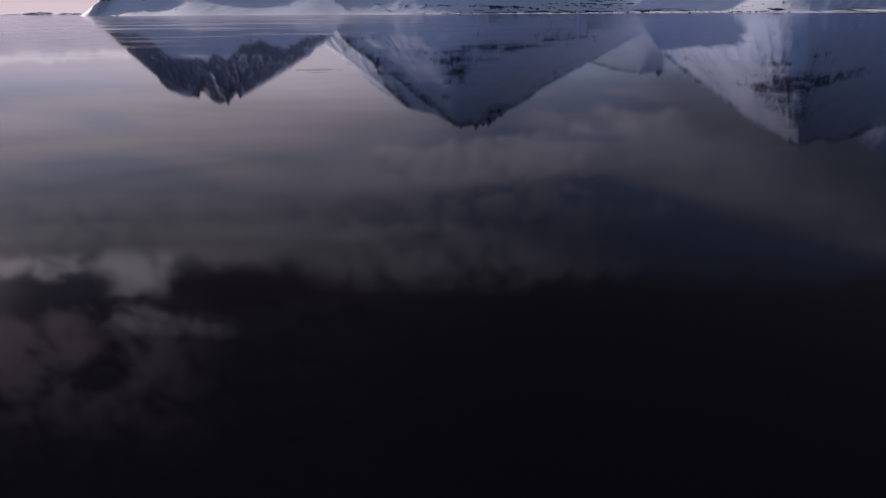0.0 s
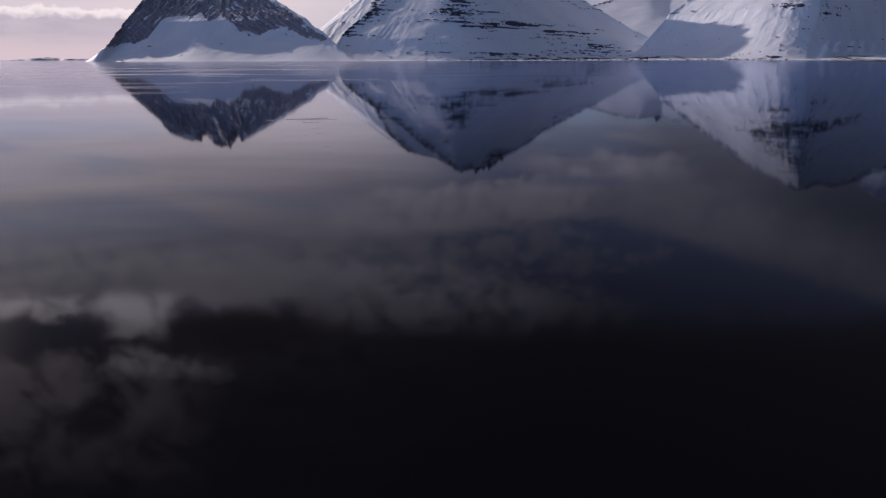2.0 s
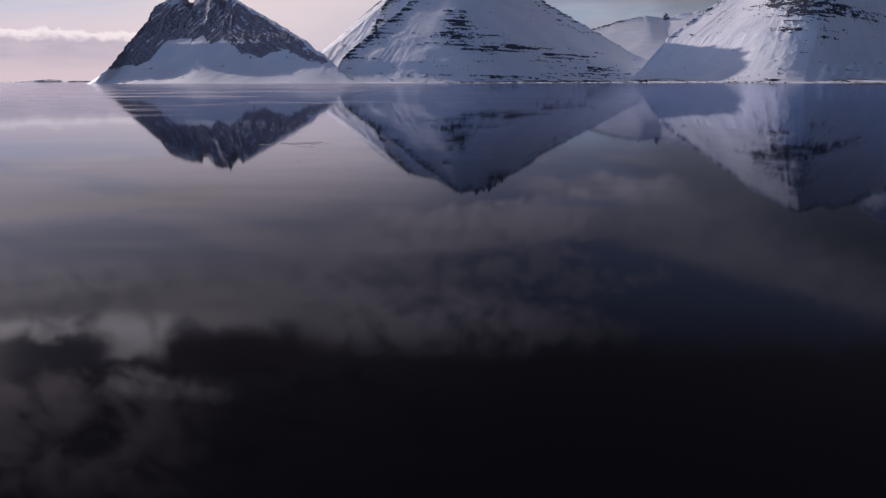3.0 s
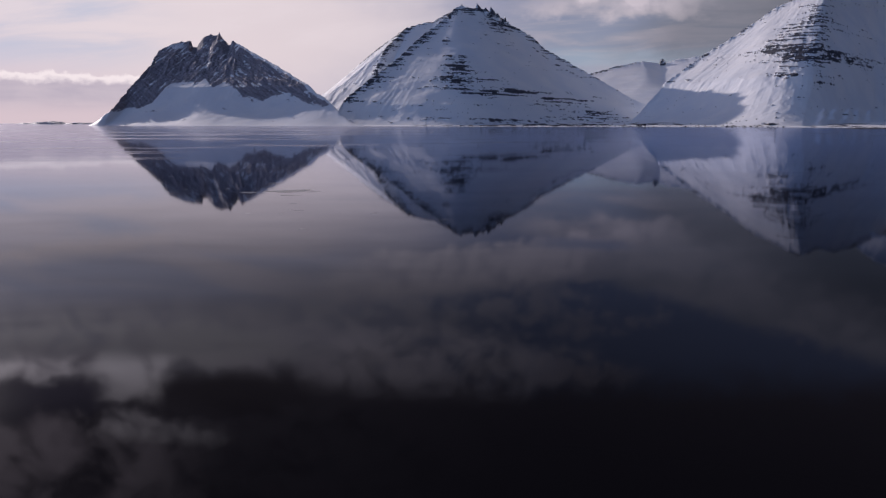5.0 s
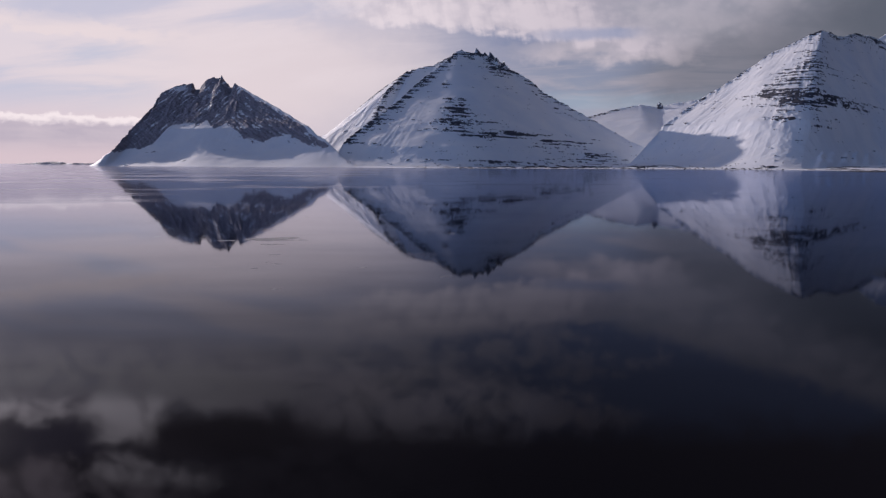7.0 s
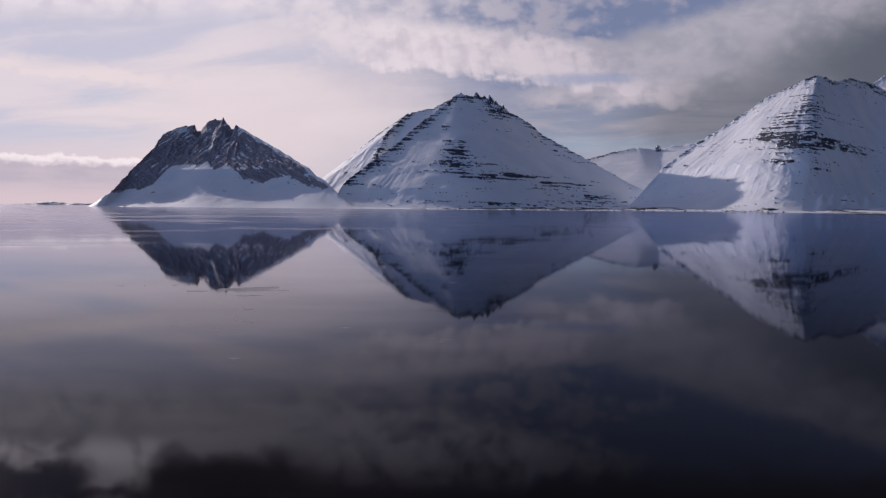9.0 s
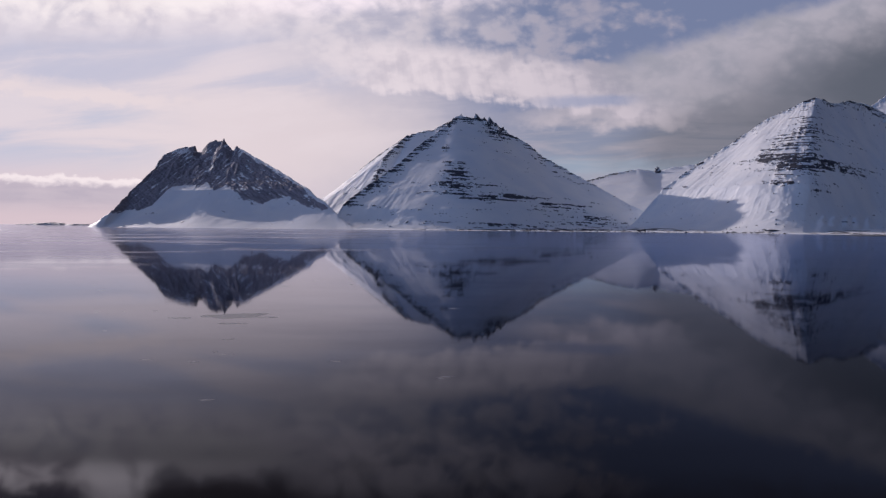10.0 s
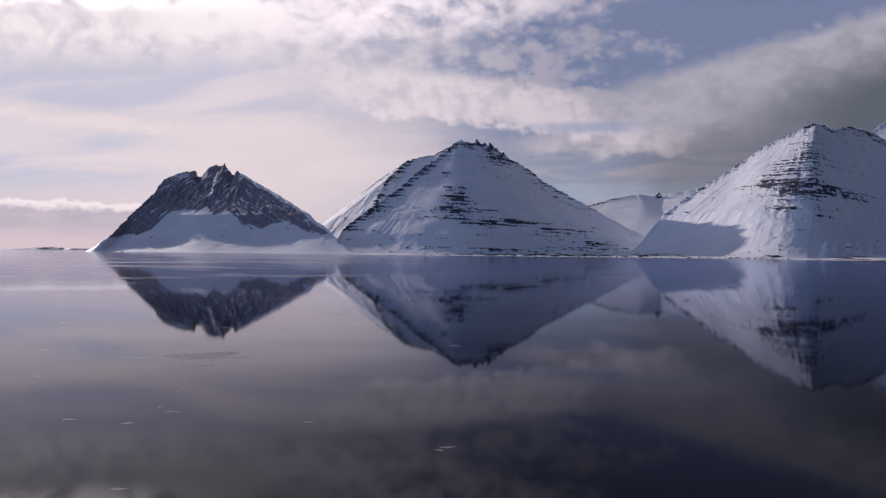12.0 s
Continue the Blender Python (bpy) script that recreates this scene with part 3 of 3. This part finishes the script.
def shoulder_mountain():
    x, y = grid(640, 2700, 2050, 3950, 3.3)
    wy = y + 15 * fbm(x / 130 + 40, y / 130)
    lean = 0.58
    crest = [(809, 3020, 6), (979, 3140, 148), (1114, 3220, 236), (1282, 3300, 342), (1474, 3352, 456), (1631, 3382, 565), (1769, 3371, 631), (1878, 3360, 680), (2031, 3475, 669), (2202, 3610, 713), (2384, 3750, 719), (2599, 3890, 682), (3006, 4120, 619), (3566, 4350, 560)]
    h, d, u = crest_field(x, wy, crest, lean, (0.545, 10, 30), (0.7, 10, 30), 7, 11.0, 10.0, 70)
    ua = 1878 - lean * (3360 - 3500)
    h -= 0.42 * np.clip(u - ua, 0, 280) * smooth(0, 160, d)
    # the arete under the summit stands proud of both faces
    h += 12 * np.exp(-np.abs(u - ua + 14 * fbm(y / 50, x / 50, octaves=3)) / 45) * smooth(0, 200, d) * smooth(900, 500, d)
    h += 5 * fbm(x / 200, y / 200, octaves=2) * smooth(0, 150, h) * smooth(0, 160, d)
    chutes = radial(x, y, 1930, 3520, 16)
    h += (1.7 * chutes + 1.3 * fbm(x / 24, y / 24, octaves=4, gain=0.6)) * smooth(5, 60, h) * smooth(5, 90, d)
    h = fan(h, 190, 0.8)
    for k, w in ((66, 12), (108, 16), (158, 14), (206, 17), (262, 16)):      # avalanche cones at the foot
        h += 22 * np.exp(-((u - ua - k - 6 * fbm(y / 50 + k, y * 0)) / (w * (1.7 - h / 70))) ** 2) * smooth(75, 30, h) * smooth(-6, 8, h)
    bed = strata(x, y, h, 0.02, 900)
    zone = 1.1 * spot(u, h, ua - 18, 400, 70, 215) + 0.95 * spot(u, h, ua - 95, 350, 85, 100) + 0.6 * spot(u, h, ua - 230, 330, 110, 60) + 0.9 * spot(u, h, ua + 130, 274, 190, 30) + 0.9 * spot(u, h, ua + 60, 300, 80, 20)
    zone += 0.7 * np.exp(-(d / 45) ** 2) * smooth(150, 320, h) * (u < ua) + 0.9 * np.exp(-(d / 70) ** 2) * (u > ua + 30) + 0.8 * spot(u, h, ua + 40, 165, 50, 18)
    zone += 0.5 * spot(u, h, ua - 140, 360, 100, 110) + 0.5 * spot(u, h, ua + 150, 400, 90, 60) + 0.7 * spot(u, h, ua - 110, 185, 60, 25)
    rock = smooth(0.46, 0.78, bed * 0.95 - 0.07 + np.minimum(zone, 1.05) * 0.69 + 0.20 * fbm(x / 13, y / 13, h / 7, octaves=3) + 0.30 * radial(x, y, 1930, 3520, 10))
    h += 4.0 * rock
    m = tagged(new("mountain"), "broad snowy mountain, half sunlit, with dark rock bands", "mountain", kind="thing")
    mountain_parts(m, x, y, h, rock, SNOW_ROCK)
    return m


def back_ridges():
    x, y = grid(640, 2100, 2950, 4700, 5.0)
    h, d, u = crest_field(x, y + 5 * fbm(x / 90, y / 90), [(640, 4300, 180), (949, 4350, 322), (1124, 4380, 369), (1297, 4400, 402), (1402, 4400, 384), (1516, 4380, 410), (1635, 4350, 427), (1900, 4280, 470), (2100, 4280, 480)], 0.2, (0.34, 8, 30), (0.6, 10, 30), 6, 4.0)
    h += 6 * fbm(x / 150, y / 150, octaves=3) * smooth(0, 80, d)
    rock = smooth(0.34, 0.5, strata(x, y, h, 0.1, 50) * 0.7 - 0.35 + 0.85 * np.exp(-(d / 45) ** 2) * smooth(1330, 1200, x))
    m = tagged(new("mountain"), "low snowy saddle ridge behind the nearer mountains", "mountain", kind="thing")
    mountain_parts(m, x, y, h, rock, SNOW_ROCK)
    crag("rock_tower", m, 1422, 4385, 380, 27, 36, 12, 0.5)
    x, y = grid(1900, 3050, 3790, 4500, 5.0)
    h, d, u = crest_field(x, y, [(2110, 3830, 480), (2410, 3950, 658), (2646, 4080, 788), (2818, 4180, 883), (3020, 4300, 960)], 0.5, (0.55, 12, 30), (0.7, 10, 30), 6, 8.0)
    h += 12 * fbm(x / 120, y / 120) * smooth(0, 80, d)
    rock = smooth(0.34, 0.5, strata(x, y, h, 0.1, 50) * 0.7 - 0.2 + 0.3 * np.exp(-(d / 60) ** 2))
    m = tagged(new("mountain"), "distant snow-white mountain shoulder", "mountain", kind="thing")
    mountain_parts(m, x, y, h, rock, SNOW_ROCK)


# ---- water and land ----
SHORE_X = [-5000, -1800, -1600, -980, -330, -200, 30, 250, 520, 780, 1000, 1150, 1400, 1900, 5000]
SHORE_Y = [9000, 5600, 2960, 2740, 2570, 2540, 2500, 2460, 2400, 2290, 2210, 2120, 1960, 1800, 1400]


def make_water():
    me = bpy.data.meshes.new("water")
    bm = bmesh.new()
    bmesh.ops.create_grid(bm, x_segments=8, y_segments=8, size=20000)
    bm.to_mesh(me)
    bm.free()
    me.materials.append(WATER)
    tagged(new("water", me), "still dark fjord water mirroring sky and mountains", "water", kind="structure")


def make_ground():
    xs = np.concatenate([np.arange(-9000, -2600, 200.0), np.arange(-2600, 2600, 8.0), np.arange(2600, 9001, 200.0)])
    ys = np.concatenate([np.arange(1000, 3800, 12.0), np.arange(3800, 5200, 60.0), np.arange(5200, 20000, 800.0)])
    x, y = np.meshgrid(xs, ys)
    inland = y - np.interp(x, SHORE_X, SHORE_Y) + 22 * fbm(x / 130, y / 160)
    h = np.clip(inland * 0.02, -3, 1.2) + 14 * smooth(60, 700, inland) + 2.0 * fbm(x / 60, y / 90) * smooth(10, 120, inland)
    h = np.where(x < -1950, np.minimum(h, 3 + 0 * h), h)
    rock = smooth(0.10, 0.28, fbm(x / 38, y / 120, octaves=4) * 0.9 - 0.12 * smooth(700, 1000, x)) * smooth(5, 30, inland) * smooth(-200, 60, x)
    SURFACES.append((xs, ys, h))
    ob = new("ground", field_mesh("ground", x, y, h, rock, SNOW_ROCK, -2.5))
    tagged(ob, "flat snowy shore land with dark stones", "ground", kind="structure")


def islet():
    """A low skerry far out, and a bar of dark gravel off the near shore."""
    x, y = grid(-2900, -2050, 4180, 4420, 6.0)
    h = 17 * fbm(x / 90, y / 60, octaves=4) + 9 - ((x + 2450) / 330) ** 4 * 14 - ((y - 4300) / 80) ** 2 * 14
    ob = new("skerry", field_mesh("skerry", x, y, h, 0.58 + 0.4 * fbm(x / 25, y / 25, h / 4), BAT_ROCK, -2))
    tagged(ob, "low snow-covered skerry with bare rock showing at the water", "skerry")
    x, y = grid(1060, 1700, 1720, 1880, 4.0)
    h = 2.2 - ((y - 1800 + 0.05 * (x - 1200)) / 30) ** 2 * 2 + 0.9 * fbm(x / 30, y / 20) - 3 * smooth(1160, 1080, x)
    ob = new("gravel_bar", field_mesh("gravel_bar", x, y, h, None, STONE, -1.5))
    tagged(ob, "narrow bar of wet black gravel just above the water", "gravel bar")


make_water()
make_ground()
islet()
middle_mountain()
twin_horn_mountain()
shoulder_mountain()
back_ridges()


# ---- bare rock along the shore ----
def lump(bm, x, y, z, sx, sy, sz, turn, rnd, detail=2):
    made = bmesh.ops.create_icosphere(bm, subdivisions=detail, radius=1.0)["verts"]
    shift = Vector((rnd.uniform(0, 90), rnd.uniform(0, 90), rnd.uniform(0, 90)))
    spin = Matrix.Rotation(radians(turn), 3, "Z")
    for v in made:
        q = 1 + 0.45 * noise.noise(v.co * 1.6 + shift) + 0.2 * noise.noise(v.co * 4 + shift)
        c = spin @ Vector((v.co.x * sx * q, v.co.y * sy * q, 0))
        v.co = Vector((x + c.x, y + c.y, z + v.co.z * sz * q))


def rock_outcrop(x, y, sx, sy, sz, turn, seed):
    rnd = random.Random(seed)
    bm = bmesh.new()
    lump(bm, x, y, top_of_land(x, y) + 0.3 * sz, sx, sy, sz, turn, rnd, 3)
    me = bpy.data.meshes.new("rock_outcrop")
    bm.to_mesh(me)
    bm.free()
    me.materials.append(STONE)
    tagged(new("rock_outcrop", me), "low black rock bare of snow by the shore", "rock", "rocks along the shore", "thing")


for k, (x, y, sx, sy, sz, turn) in enumerate((
        (320, 2525, 15, 6, 3.2, 0), (272, 2530, 9, 5, 2.2, 4), (165, 2545, 14, 5, 2.4, -3), (104, 2550, 11, 5, 2.4, 8), (70, 2560, 8, 4, 2.4, 0),
        (430, 2540, 16, 4, 2.6, -12), (490, 2545, 18, 4, 2.6, -10), (585, 2620, 34, 5, 3.0, 0), (640, 2610, 16, 5, 2.6, 3), (735, 2470, 9, 5, 3.2, 10),
        (762, 2500, 11, 6, 5.5, 20), (840, 2275, 4, 3, 2.2, 0), (1010, 2280, 9, 4, 2.4, 0), (1040, 2270, 7, 4, 2.0, 5), (1150, 2290, 30, 5, 2.4, -2), (1095, 2280, 14, 4, 2.0, 0))):
    rock_outcrop(x, y, sx, sy, sz, turn, 40 + k)


def shore_stones():
    """Small stones strewn over the beach."""
    rnd = random.Random(5)
    bm = bmesh.new()
    for _ in range(420):
        x = rnd.uniform(-120, 1150)
        y = np.interp(x, SHORE_X, SHORE_Y) + abs(rnd.gauss(0, 1)) * 150 + 22
        size = rnd.uniform(0.7, 2.0) * (1.6 if rnd.random() < 0.15 else 1)
        lump(bm, x, y, top_of_land(x, y) + 0.2 * size, size * rnd.uniform(1, 2.6), size, size * 0.8, rnd.uniform(-20, 20), rnd, 1)
    me = bpy.data.meshes.new("shore_stones")
    bm.to_mesh(me)
    bm.free()
    me.materials.append(STONE)
    tagged(new("shore_stones", me), "dark stones strewn over the snowy beach", "stones", kind="stuff")


shore_stones()


# ---- thin ice drifting near the middle of the fjord ----
def ice_floe(x, y, length, width, turn, seed):
    """A thin, ragged plate of young ice with a slightly raised rim."""
    rnd = random.Random(seed)
    count = 22
    phase = [rnd.uniform(0, 6.28) for _ in range(4)]
    bm = bmesh.new()
    rings = []
    for scale, z in ((1.0, -0.01), (1.0, 0.006), (0.9, 0.008), (0.5, 0.0075)):
        ring = []
        for k in range(count):
            a = 2 * math.pi * k / count
            r = 1 + 0.22 * math.sin(2 * a + phase[0]) + 0.16 * math.sin(3 * a + phase[1]) + 0.12 * math.sin(5 * a + phase[2]) + 0.07 * math.sin(9 * a + phase[3])
            ring.append(bm.verts.new((0.5 * length * r * scale * math.cos(a), 0.5 * width * r * scale * math.sin(a), z)))
        rings.append(ring)
    for lo, hi in zip(rings, rings[1:]):
        for k in range(count):
            bm.faces.new((lo[k], lo[(k + 1) % count], hi[(k + 1) % count], hi[k]))
    bm.faces.new(rings[-1])
    me = bpy.data.meshes.new("ice_floe")
    bm.to_mesh(me)
    bm.free()
    me.materials.append(ICE)
    ob = new("ice_floe", me)
    ob.matrix_world = pose(x, y, 0.0, 0, 0, turn)
    tagged(ob, "thin ragged plate of grey young ice afloat", "ice", "ice floes on the fjord", "thing")


ice_floe(-49, 135, 12.0, 10.0, 4, 1)
ice_floe(-61, 131, 5.0, 2.4, -6, 2)
ice_floe(-41, 133, 4.2, 2.2, 10, 3)
ice_floe(-46, 123, 5.5, 2.6, 3, 4)
ice_floe(-17, 84, 1.9, 0.5, 12, 5)
spread = random.Random(11)
for k in range(34):
    far_out = spread.uniform(0, 1)
    y = 60 + 330 * far_out
    ice_floe(spread.uniform(-0.62, 0.02) * y, y, spread.uniform(0.8, 3.2) * (0.6 + far_out), spread.uniform(0.4, 1.2) * (0.6 + far_out), spread.uniform(-14, 14), 20 + k)
